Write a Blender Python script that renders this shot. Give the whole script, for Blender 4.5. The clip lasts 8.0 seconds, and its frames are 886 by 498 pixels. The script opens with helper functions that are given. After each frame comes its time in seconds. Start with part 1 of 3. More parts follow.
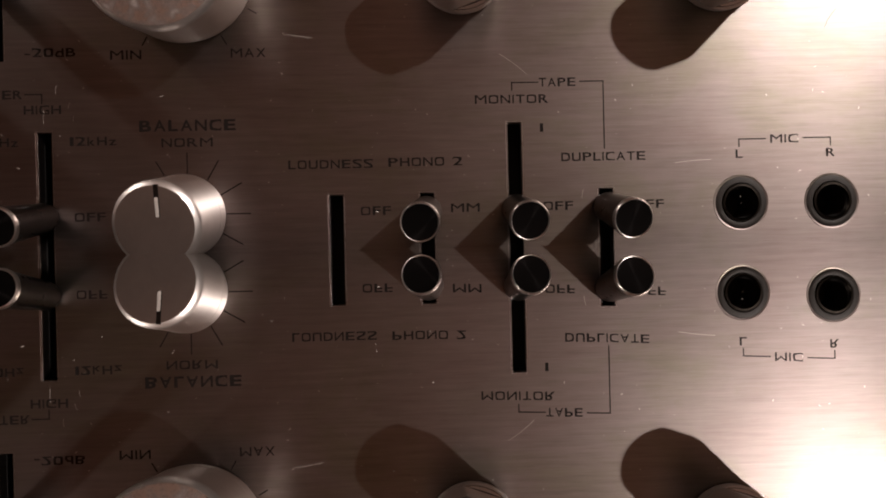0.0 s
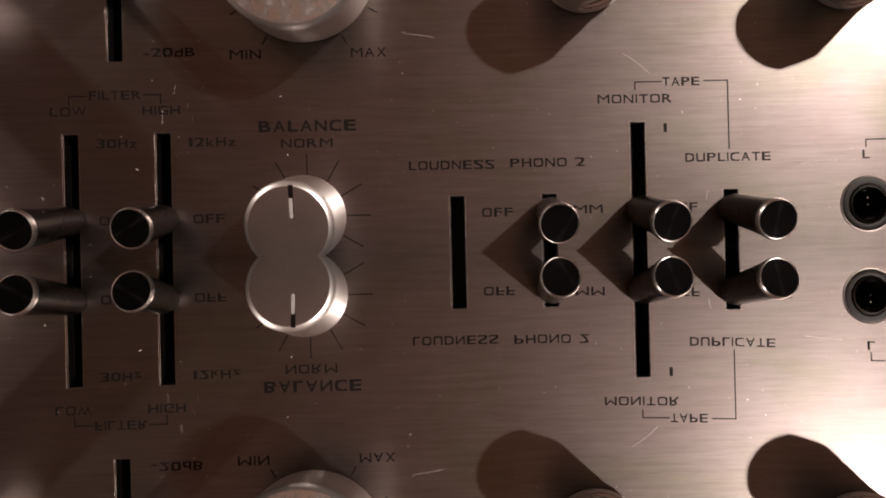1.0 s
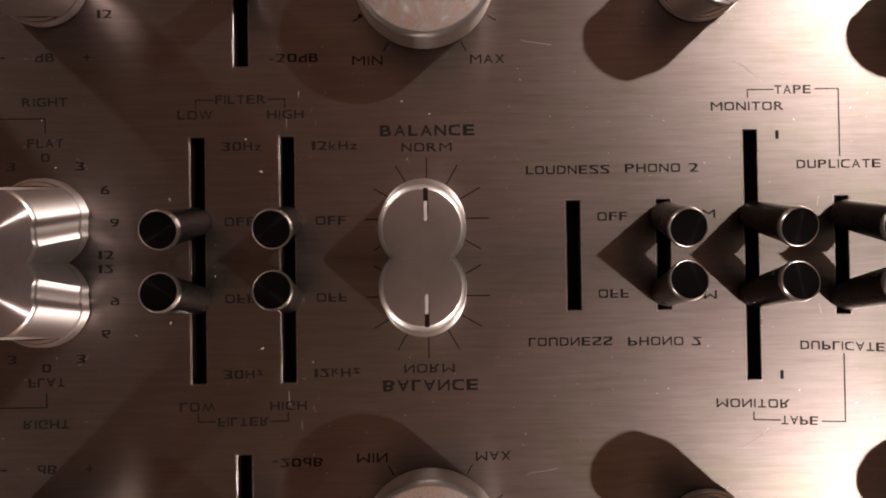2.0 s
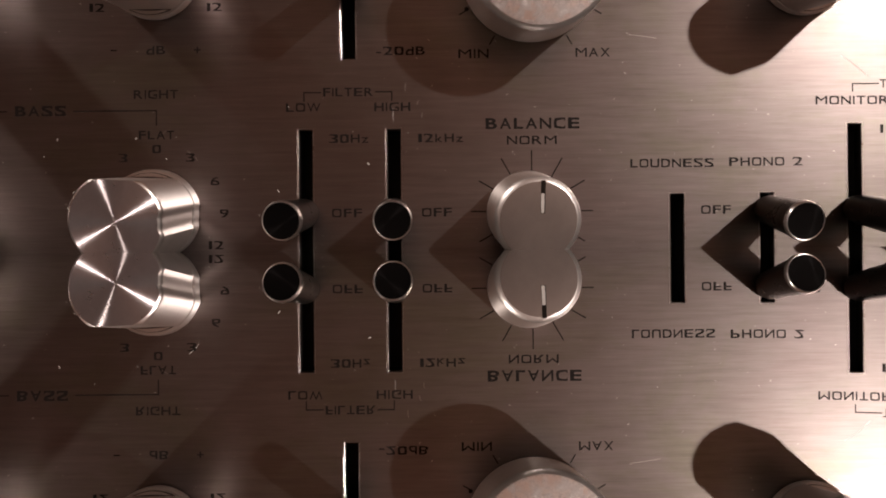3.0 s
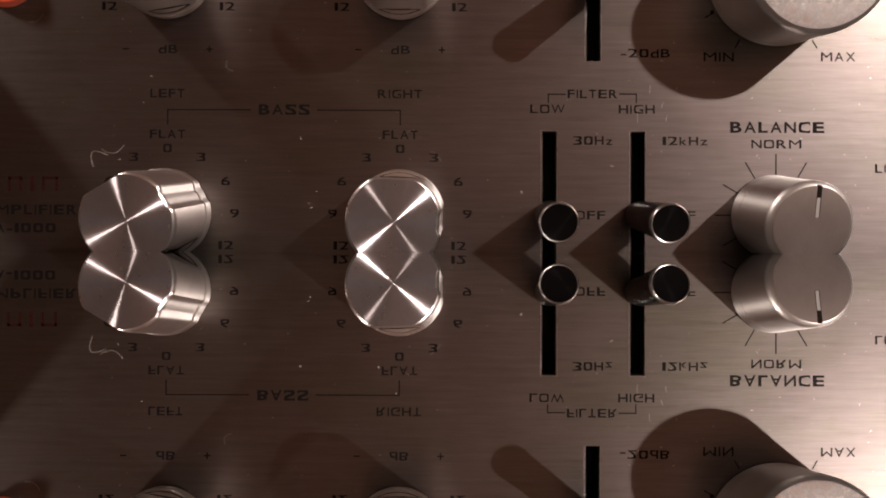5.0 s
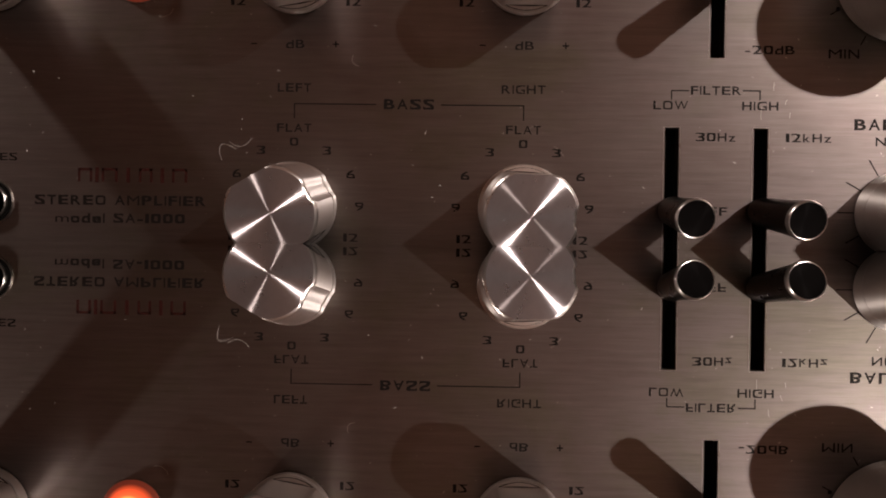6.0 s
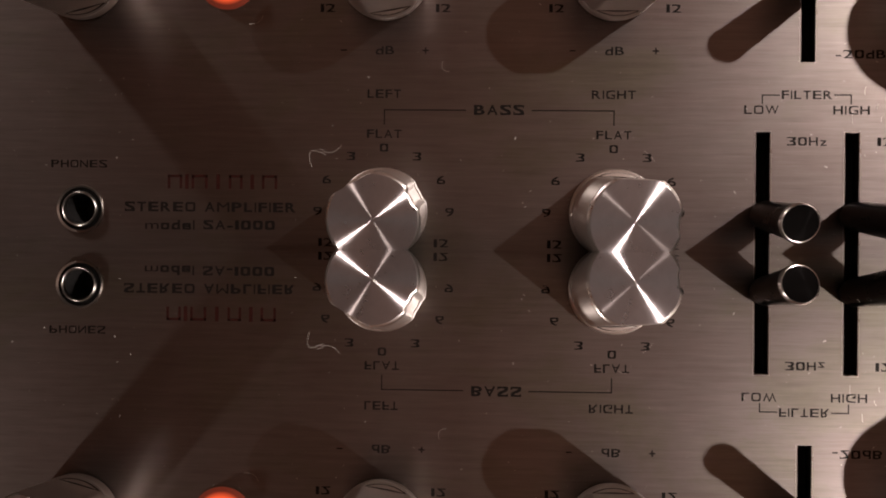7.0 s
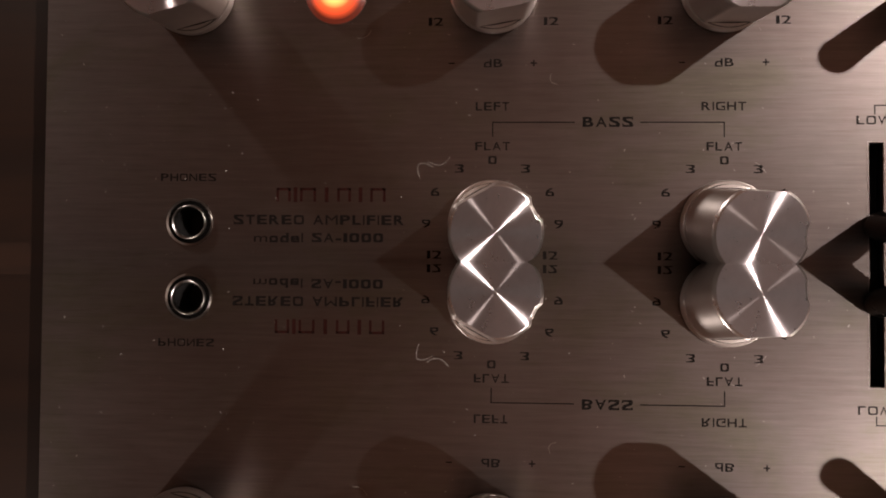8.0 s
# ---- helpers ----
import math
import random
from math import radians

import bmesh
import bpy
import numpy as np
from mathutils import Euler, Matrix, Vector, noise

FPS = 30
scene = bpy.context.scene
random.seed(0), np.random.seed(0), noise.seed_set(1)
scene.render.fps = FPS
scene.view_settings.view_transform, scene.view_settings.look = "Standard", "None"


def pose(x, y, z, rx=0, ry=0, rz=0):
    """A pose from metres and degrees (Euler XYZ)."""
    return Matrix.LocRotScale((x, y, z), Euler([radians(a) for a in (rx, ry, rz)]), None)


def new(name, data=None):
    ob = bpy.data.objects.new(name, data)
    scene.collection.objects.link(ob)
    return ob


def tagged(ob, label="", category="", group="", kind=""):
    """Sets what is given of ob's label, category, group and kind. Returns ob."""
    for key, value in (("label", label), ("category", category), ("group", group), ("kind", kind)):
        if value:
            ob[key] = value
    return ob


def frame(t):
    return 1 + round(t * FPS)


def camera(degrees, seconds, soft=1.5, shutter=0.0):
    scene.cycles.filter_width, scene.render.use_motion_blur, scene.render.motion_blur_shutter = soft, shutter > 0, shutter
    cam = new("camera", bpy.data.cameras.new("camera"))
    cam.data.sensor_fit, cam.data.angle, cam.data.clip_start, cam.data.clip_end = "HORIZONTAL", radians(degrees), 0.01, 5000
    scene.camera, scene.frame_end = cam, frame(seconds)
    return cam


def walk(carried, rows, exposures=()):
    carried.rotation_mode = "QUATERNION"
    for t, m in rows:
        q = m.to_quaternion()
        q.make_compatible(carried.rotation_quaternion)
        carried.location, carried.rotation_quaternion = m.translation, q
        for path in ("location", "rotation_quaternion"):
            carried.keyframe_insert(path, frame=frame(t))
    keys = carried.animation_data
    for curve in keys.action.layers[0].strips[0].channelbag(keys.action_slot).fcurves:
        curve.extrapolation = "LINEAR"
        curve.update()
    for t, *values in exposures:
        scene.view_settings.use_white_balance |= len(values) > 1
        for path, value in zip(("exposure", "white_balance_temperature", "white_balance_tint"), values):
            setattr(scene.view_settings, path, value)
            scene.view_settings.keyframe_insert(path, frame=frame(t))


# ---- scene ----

cam = camera(70, 8.0, soft=1.9)
PATH = [
    (0, pose(-0.00043, 0, 0.15421, -0.067, -1.614, -1.302)),
    (0.5, pose(-0.01561, 0, 0.15182, 0.326, -1.650, -1.354)),
    (1, pose(-0.02873, 0, 0.15084, 0.371, -1.251, -1.296)),
    (1.5, pose(-0.04349, 0, 0.15193, 0.599, -0.543, -1.060)),
    (1.7, pose(-0.04805, 0, 0.15242, 0.768, -0.857, -0.970)),
    (2.8, pose(-0.07644, 0, 0.15582, 0.365, -0.434, -0.501)),
    (3, pose(-0.07957, 0, 0.15487, 0.106, -0.146, -0.482)),
    (3.5, pose(-0.09028, 0, 0.15321, 0.076, 0.184, -0.275)),
    (4, pose(-0.10802, 0, 0.15215, -0.327, -0.378, -0.306)),
    (4.5, pose(-0.12185, 0, 0.15282, 0.100, 0.014, -0.028)),
    (4.7, pose(-0.12826, 0, 0.15321, 0.355, -0.098, 0.106)),
    (5.8, pose(-0.16183, 0, 0.15630, -0.092, 0.645, 0.530)),
    (6, pose(-0.16544, 0, 0.15630, -0.283, 1.086, 0.798)),
    (6.5, pose(-0.17976, 0, 0.15594, -0.231, 0.804, 0.732)),
    (7, pose(-0.18740, 0, 0.15667, 0.117, 1.245, 0.578)),
    (7.5, pose(-0.20001, 0, 0.15663, 0.181, 1.790, 0.424)),
    (8, pose(-0.21214, 0, 0.15704, 1.148, 2.070, 0.428)),
]

walk(cam, PATH, [(0, 0.0), (1.5, 0.3), (3.5, 0.26), (4.5, 0.12), (6.0, 0.02), (8.0, -0.05)])

# The clip shows the faceplate and its twin across the line y = 0, so all is built for both sides.
MM = 0.001


def lean_of(x):
    """How far the controls lean towards the middle line, by their place along the plate in millimetres."""
    return 0.148 + 0.05 * min(1, max(0, (x + 100) / 80))


def drift(x):
    """How far the twin side sits off a true mirror image, by the place along the plate in millimetres."""
    return float(np.interp(x, (-20, 0, 22, 44, 78, 100), (0.0, 0.0, -0.6, -1.4, -3.2, -4.3)))


SIDES = (1, -1)
SIDE = 1


def on_side(x, y):
    """The height on the plate of a point on the side that is being built."""
    return y if SIDE > 0 else drift(x) - y

# ---- world and lamps ----
world = bpy.data.worlds.new("room_air")
scene.world = world
world.use_nodes = True
world.node_tree.nodes["Background"].inputs["Color"].default_value = (1.0, 0.72, 0.55, 1)
world.node_tree.nodes["Background"].inputs["Strength"].default_value = 0.016


def room_lamp(name, where, power, colour, radius):
    for s in SIDES:
        data = bpy.data.lights.new(name, "POINT")
        data.energy, data.color, data.shadow_soft_size = power, colour, radius
        ob = new(name, data)
        ob.location = (where[0], s * where[1], where[2])


room_lamp("right_lamp", (0.80, 0.62, 0.90), 63, (1.0, 0.86, 0.79), 0.018)
room_lamp("left_lamp", (-0.89, 0.78, 0.176), 14.5, (1.0, 0.83, 0.74), 0.032)


# ---- materials ----
def nodes_of(name):
    m = bpy.data.materials.new(name)
    m.use_nodes = True
    nt = m.node_tree
    return m, nt, nt.nodes["Principled BSDF"]


def node(nt, kind, **values):
    n = nt.nodes.new(kind)
    for k, v in values.items():
        n.inputs[k].default_value = v
    return n


def coords(nt, scale, source="Object"):
    tc = nt.nodes.new("ShaderNodeTexCoord")
    mp = nt.nodes.new("ShaderNodeMapping")
    mp.inputs["Scale"].default_value = scale
    nt.links.new(tc.outputs[source], mp.inputs["Vector"])
    return mp.outputs["Vector"]


def ramp(nt, fac, stops):
    r = nt.nodes.new("ShaderNodeValToRGB")
    while len(r.color_ramp.elements) < len(stops):
        r.color_ramp.elements.new(0.5)
    for e, (p, c) in zip(r.color_ramp.elements, stops):
        e.position, e.color = p, (*c, 1) if len(c) == 3 else c
    nt.links.new(fac, r.inputs["Fac"])
    return r.outputs["Color"]


def grey(v):
    return (v, v, v)


def plate_metal():
    """Aluminium brushed along x: fine streaks in gloss, colour and relief, smudges at a larger scale."""
    m, nt, b = nodes_of("brushed_aluminium")
    fine = node(nt, "ShaderNodeTexNoise", Scale=1.0, Detail=4.0, Roughness=0.6)
    nt.links.new(coords(nt, (120, 5200, 1)), fine.inputs["Vector"])
    mid = node(nt, "ShaderNodeTexNoise", Scale=1.0, Detail=3.0, Roughness=0.6)
    nt.links.new(coords(nt, (45, 900, 1)), mid.inputs["Vector"])
    smudge = node(nt, "ShaderNodeTexNoise", Scale=28.0, Detail=5.0, Roughness=0.65)
    nt.links.new(coords(nt, (1, 1, 1)), smudge.inputs["Vector"])
    mix = node(nt, "ShaderNodeMath")
    mix.operation = "ADD"
    nt.links.new(fine.outputs["Fac"], mix.inputs[0])
    nt.links.new(mid.outputs["Fac"], mix.inputs[1])
    half = node(nt, "ShaderNodeMath")
    half.operation = "MULTIPLY"
    half.inputs[1].default_value = 0.5
    nt.links.new(mix.outputs[0], half.inputs[0])
    col = ramp(nt, half.outputs[0], [(0.3, (0.18, 0.160, 0.152)), (0.7, (0.27, 0.244, 0.235))])
    tone = node(nt, "ShaderNodeMixRGB")
    tone.blend_type = "MULTIPLY"
    tone.inputs["Fac"].default_value = 1.0
    nt.links.new(col, tone.inputs["Color1"])
    nt.links.new(ramp(nt, smudge.outputs["Fac"], [(0.3, (0.86, 0.84, 0.82)), (0.62, grey(1.0))]), tone.inputs["Color2"])
    tarnish = node(nt, "ShaderNodeTexNoise", Scale=17.0, Detail=6.0, Roughness=0.7, Distortion=0.4)
    nt.links.new(coords(nt, (1, 1.6, 1)), tarnish.inputs["Vector"])
    stained = node(nt, "ShaderNodeMixRGB")
    stained.blend_type = "MULTIPLY"
    stained.inputs["Fac"].default_value = 1.0
    nt.links.new(tone.outputs["Color"], stained.inputs["Color1"])
    nt.links.new(ramp(nt, tarnish.outputs["Fac"], [(0.36, (0.90, 0.93, 0.82)), (0.5, (1.0, 0.98, 0.98)), (0.64, (1.0, 0.94, 0.95))]), stained.inputs["Color2"])
    nt.links.new(stained.outputs["Color"], b.inputs["Base Color"])
    rough = node(nt, "ShaderNodeMapRange")
    rough.inputs["To Min"].default_value, rough.inputs["To Max"].default_value = 0.335, 0.415
    nt.links.new(half.outputs[0], rough.inputs["Value"])
    nt.links.new(rough.outputs["Result"], b.inputs["Roughness"])
    bump = node(nt, "ShaderNodeBump", Strength=0.10, Distance=0.00003)
    nt.links.new(half.outputs[0], bump.inputs["Height"])
    nt.links.new(bump.outputs["Normal"], b.inputs["Normal"])
    b.inputs["Metallic"].default_value = 1.0
    b.inputs["Anisotropic"].default_value = 0.30
    t = node(nt, "ShaderNodeCombineXYZ", X=0.0, Y=1.0, Z=0.0)
    nt.links.new(t.outputs["Vector"], b.inputs["Tangent"])
    # the deeper brush lines smear the gloss far across the grain
    deep = node(nt, "ShaderNodeBsdfPrincipled", Metallic=1.0, Roughness=0.43, Anisotropic=0.9)
    nt.links.new(t.outputs["Vector"], deep.inputs["Tangent"])
    nt.links.new(stained.outputs["Color"], deep.inputs["Base Color"])
    nt.links.new(bump.outputs["Normal"], deep.inputs["Normal"])
    both = node(nt, "ShaderNodeMixShader", Fac=0.2)
    nt.links.new(b.outputs["BSDF"], both.inputs[1])
    nt.links.new(deep.outputs["BSDF"], both.inputs[2])
    nt.links.new(both.outputs["Shader"], nt.nodes["Material Output"].inputs["Surface"])
    return m


def spun_metal(name, colour, rough, groove, worn):
    """A face turned on a lathe: fine rings round the part's own centre, whose flanks slope in and out."""
    m, nt, b = nodes_of(name)
    geo = nt.nodes.new("ShaderNodeNewGeometry")
    info = nt.nodes.new("ShaderNodeObjectInfo")
    sub = nt.nodes.new("ShaderNodeVectorMath")
    sub.operation = "SUBTRACT"
    nt.links.new(geo.outputs["Position"], sub.inputs[0])
    nt.links.new(info.outputs["Location"], sub.inputs[1])
    flat = nt.nodes.new("ShaderNodeVectorMath")
    flat.operation = "MULTIPLY"
    flat.inputs[1].default_value = (1, 1, 0)
    nt.links.new(sub.outputs[0], flat.inputs[0])
    unit = nt.nodes.new("ShaderNodeVectorMath")
    unit.operation = "NORMALIZE"
    nt.links.new(flat.outputs[0], unit.inputs[0])
    wear = node(nt, "ShaderNodeTexNoise", Scale=260.0, Detail=4.0, Roughness=0.7)
    nt.links.new(coords(nt, (1, 1, 1)), wear.inputs["Vector"])
    rr = node(nt, "ShaderNodeMapRange")
    rr.inputs["From Min"].default_value, rr.inputs["From Max"].default_value = 0.3, 0.7
    rr.inputs["To Min"].default_value, rr.inputs["To Max"].default_value = rough * 0.85, rough * 1.2
    nt.links.new(wear.outputs["Fac"], rr.inputs["Value"])
    tint = ramp(nt, wear.outputs["Fac"], [(0.3, tuple(c * 0.9 for c in colour)), (0.6, colour)])

    def flank(shader, slope):
        push = nt.nodes.new("ShaderNodeVectorMath")
        push.operation = "SCALE"
        push.inputs["Scale"].default_value = slope
        nt.links.new(unit.outputs[0], push.inputs[0])
        tilt = nt.nodes.new("ShaderNodeVectorMath")
        nt.links.new(geo.outputs["Normal"], tilt.inputs[0])
        nt.links.new(push.outputs[0], tilt.inputs[1])
        norm = nt.nodes.new("ShaderNodeVectorMath")
        norm.operation = "NORMALIZE"
        nt.links.new(tilt.outputs[0], norm.inputs[0])
        nt.links.new(norm.outputs[0], shader.inputs["Normal"])
        nt.links.new(unit.outputs[0], shader.inputs["Tangent"])
        nt.links.new(rr.outputs["Result"], shader.inputs["Roughness"])
        nt.links.new(tint, shader.inputs["Base Color"])
        shader.inputs["Metallic"].default_value, shader.inputs["Anisotropic"].default_value = 1.0, 1.0

    def mixed(fac, one, two):
        mix = nt.nodes.new("ShaderNodeMixShader")
        mix.inputs["Fac"].default_value = fac
        nt.links.new(one, mix.inputs[1])
        nt.links.new(two, mix.inputs[2])
        return mix.outputs["Shader"]

    other, dull = nt.nodes.new("ShaderNodeBsdfPrincipled"), nt.nodes.new("ShaderNodeBsdfPrincipled")
    flank(b, groove)
    flank(other, -groove)
    nt.links.new(tint, dull.inputs["Base Color"])
    dull.inputs["Metallic"].default_value, dull.inputs["Roughness"].default_value = 1.0, 0.58
    both = mixed(0.5, b.outputs["BSDF"], other.outputs["BSDF"])
    nt.links.new(mixed(worn, both, dull.outputs["BSDF"]), nt.nodes["Material Output"].inputs["Surface"])
    return m


def metal(name, colour, rough, spread=0.08, scale=300.0, upright=0.0, polish=0.4):
    m, nt, b = nodes_of(name)
    n = node(nt, "ShaderNodeTexNoise", Scale=scale, Detail=5.0, Roughness=0.65)
    nt.links.new(coords(nt, (1, 1, 1)), n.inputs["Vector"])
    low = tuple(c * 0.86 for c in colour)
    nt.links.new(ramp(nt, n.outputs["Fac"], [(0.3, low), (0.62, colour)]), b.inputs["Base Color"])
    rr = node(nt, "ShaderNodeMapRange")
    rr.inputs["To Min"].default_value, rr.inputs["To Max"].default_value = rough + spread, max(0.03, rough - spread)
    nt.links.new(n.outputs["Fac"], rr.inputs["Value"])
    nt.links.new(rr.outputs["Result"], b.inputs["Roughness"])
    b.inputs["Metallic"].default_value = 1.0
    if upright:    # turned sides: the gloss spreads along z, over a tighter polished lobe
        b.inputs["Anisotropic"].default_value = upright
        t = node(nt, "ShaderNodeCombineXYZ", X=0.0, Y=0.0, Z=1.0)
        nt.links.new(t.outputs["Vector"], b.inputs["Tangent"])
        tight = node(nt, "ShaderNodeBsdfPrincipled", Metallic=1.0, Roughness=0.30)
        tight.inputs["Base Color"].default_value = (*colour, 1)
        mix = node(nt, "ShaderNodeMixShader", Fac=polish)
        nt.links.new(b.outputs["BSDF"], mix.inputs[1])
        nt.links.new(tight.outputs["BSDF"], mix.inputs[2])
        nt.links.new(mix.outputs["Shader"], nt.nodes["Material Output"].inputs["Surface"])
    return m


def worn_cap():
    """Polished cap with dull corroded blotches towards its rim."""
    m, nt, b = nodes_of("worn_polished_cap")
    n = node(nt, "ShaderNodeTexNoise", Scale=330.0, Detail=6.0, Roughness=0.7)
    nt.links.new(coords(nt, (1, 1, 1)), n.inputs["Vector"])
    nt.links.new(ramp(nt, n.outputs["Fac"], [(0.42, (0.74, 0.71, 0.70)), (0.55, (0.42, 0.39, 0.38)), (0.7, (0.76, 0.74, 0.72))]), b.inputs["Base Color"])
    nt.links.new(ramp(nt, n.outputs["Fac"], [(0.42, grey(0.34)), (0.6, grey(0.62))]), b.inputs["Roughness"])
    bump = node(nt, "ShaderNodeBump", Strength=0.4, Distance=0.0001)
    nt.links.new(n.outputs["Fac"], bump.inputs["Height"])
    nt.links.new(bump.outputs["Normal"], b.inputs["Normal"])
    b.inputs["Metallic"].default_value = 1.0
    return m


def plain(name, colour, rough, spread=0.15, scale=200.0, gloss=0.5):
    m, nt, b = nodes_of(name)
    n = node(nt, "ShaderNodeTexNoise", Scale=scale, Detail=5.0, Roughness=0.6)
    nt.links.new(coords(nt, (1, 1, 1)), n.inputs["Vector"])
    low = tuple(c * (1 - spread) for c in colour)
    nt.links.new(ramp(nt, n.outputs["Fac"], [(0.3, low), (0.7, colour)]), b.inputs["Base Color"])
    b.inputs["Roughness"].default_value = rough
    b.inputs["Specular IOR Level"].default_value = gloss
    return m


def walnut():
    m, nt, b = nodes_of("dark_walnut")
    n = node(nt, "ShaderNodeTexNoise", Scale=6.0, Detail=6.0, Roughness=0.6, Distortion=0.6)
    nt.links.new(coords(nt, (1, 14, 4)), n.inputs["Vector"])
    nt.links.new(ramp(nt, n.outputs["Fac"], [(0.3, (0.010, 0.004, 0.002)), (0.7, (0.028, 0.011, 0.005))]), b.inputs["Base Color"])
    b.inputs["Roughness"].default_value = 0.5
    return m


def glowing():
    """A jewel lens with a small bulb behind; its outer emission paints the lamp's halo."""
    m, nt, b = nodes_of("red_pilot_with_halo")
    tc = nt.nodes.new("ShaderNodeTexCoord")
    ln = nt.nodes.new("ShaderNodeVectorMath")
    ln.operation = "LENGTH"
    nt.links.new(tc.outputs["Object"], ln.inputs[0])
    mr = node(nt, "ShaderNodeMapRange")
    mr.inputs["From Max"].default_value = 0.0074
    nt.links.new(ln.outputs["Value"], mr.inputs["Value"])
    nt.links.new(ramp(nt, mr.outputs["Result"], [(0.0, (1.0, 0.62, 0.28)), (0.3, (1.0, 0.20, 0.05)), (0.6, (0.22, 0.022, 0.006)), (0.9, (0.012, 0.002, 0.001))]), b.inputs["Emission Color"])
    b.inputs["Base Color"].default_value = (0.10, 0.012, 0.006, 1)
    b.inputs["Emission Strength"].default_value = 8.0
    b.inputs["Roughness"].default_value = 0.35
    return m


PLATE = plate_metal()
SPUN = spun_metal("spun_aluminium", (0.68, 0.63, 0.65), 0.30, 0.5, 0.25)
TIP = spun_metal("spun_black_metal", (0.012, 0.011, 0.011), 0.5, 0.15, 0.85)
SATIN = metal("satin_aluminium", (0.92, 0.88, 0.86), 0.58, 0.04, 90.0, 0.95, 0.45)
DULLCAP = metal("satin_cap", (0.40, 0.34, 0.315), 0.46, 0.05, 120.0)
WORN = worn_cap()
TURNED = metal("turned_bright_side", (0.95, 0.92, 0.90), 0.60, 0.04, 90.0, 0.95, 0.45)
RIM = metal("bright_rim", (0.95, 0.92, 0.90), 0.28, 0.03, 90.0)
BEVEL = metal("bright_bevel", (0.98, 0.96, 0.94), 0.42, 0.04, 90.0)
STEEL = metal("grey_steel", (0.42, 0.40, 0.38), 0.3, 0.05, 90.0)
STEM = metal("dark_plated_steel", (0.085, 0.078, 0.074), 0.28, 0.03)
BUSH = metal("blackened_bush", (0.016, 0.014, 0.012), 0.36, 0.03)
BLACK = plain("black_plastic", (0.004, 0.0036, 0.0032), 0.8, gloss=0.08)
RUBBER = plain("dull_black_bushing", (0.016, 0.013, 0.011), 0.55, gloss=0.3)
HOLE = plain("unlit_black_liner", (0.006, 0.005, 0.005), 0.8)
INK = plain("dark_print_ink", (0.012, 0.009, 0.008), 0.6, gloss=0.12)
REDINK = plain("dark_red_print", (0.040, 0.010, 0.008), 0.6, gloss=0.12)
WHITE = plain("white_filler", (0.60, 0.57, 0.54), 0.5)
SPECK = plain("pale_dust", (0.45, 0.42, 0.39), 0.6)
WOOD = walnut()
BAFFLE = plain("light_baffle_black", (0.05, 0.04, 0.034), 0.9)
PILOT = glowing()
WALL = plain("warm_plaster", (0.33, 0.18, 0.12), 0.9, scale=3.0)
CEIL = plain("ceiling_paint", (0.29, 0.168, 0.118), 0.9, scale=2.0)
FLOORM = plain("floor_boards", (0.16, 0.09, 0.055), 0.6, scale=4.0)

# ---- builders ----
BASE_Y, BASE_X = {}, {}


def thing(name, x, y, label, category, group=""):
    ob = tagged(new(name), label, category, group)
    ob.location = (x * MM, on_side(x, y) * MM, 0)
    ob.empty_display_size = 0.005
    BASE_Y[ob], BASE_X[ob] = y, x
    return ob


def part(name, bm, material, parent, label="", origin=0.0, smooth=True):
    """One mesh under a thing or a part; bm in millimetres from the thing's base, cut along the middle line."""
    base, slope = BASE_Y[parent], lean_of(BASE_X[parent])
    for v in bm.verts:
        if v.co.z > 0:
            y, z = v.co.y, v.co.z
            v.co.y, v.co.z = y - slope * z, z + slope * y * min(1, z / 16)
    middle = drift(BASE_X[parent]) / 2
    if min(v.co.y for v in bm.verts) + base < middle:
        bmesh.ops.bisect_plane(bm, geom=bm.verts[:] + bm.edges[:] + bm.faces[:], plane_co=(0, middle - base, 0), plane_no=(0, 1, 0), clear_inner=True)
    lift = Vector((0, -slope * origin, origin)) if origin else Vector((0, 0, 0))
    for v in bm.verts:
        v.co = (v.co - lift) * MM
        v.co.y *= SIDE
    if SIDE < 0:
        bmesh.ops.reverse_faces(bm, faces=bm.faces[:])
    me = bpy.data.meshes.new(name)
    bm.to_mesh(me)
    bm.free()
    if smooth:
        me.shade_smooth()
        me.set_sharp_from_angle(angle=radians(32))
    me.materials.append(material)
    ob = new(name, me)
    ob.parent = parent
    if origin:
        ob.location = (0, SIDE * lift.y * MM, lift.z * MM)
    BASE_Y[ob], BASE_X[ob] = base, BASE_X[parent]
    if label:
        ob["label"] = label
    return ob


def lathe(profile, segments=64, shape=None, closed=False):
    """Rings of (radius, height) turned about z. shape(angle, r, z) may alter a radius."""
    bm = bmesh.new()
    rings = []
    for r, z in profile:
        if r <= 0:
            rings.append([bm.verts.new((0, 0, z))])
            continue
        ring = []
        for k in range(segments):
            a = 2 * math.pi * k / segments
            q = shape(a, r, z) if shape else r
            ring.append(bm.verts.new((q * math.cos(a), q * math.sin(a), z)))
        rings.append(ring)
    pairs = list(zip(rings, rings[1:])) + ([(rings[-1], rings[0])] if closed else [])
    for low, high in pairs:
        for k in range(segments):
            j = (k + 1) % segments
            if len(low) == 1 and len(high) == 1:
                continue
            if len(low) == 1:
                bm.faces.new((low[0], high[k], high[j]))
            elif len(high) == 1:
                bm.faces.new((low[k], low[j], high[0]))
            else:
                bm.faces.new((low[k], low[j], high[j], high[k]))
    bmesh.ops.recalc_face_normals(bm, faces=bm.faces[:])
    return bm


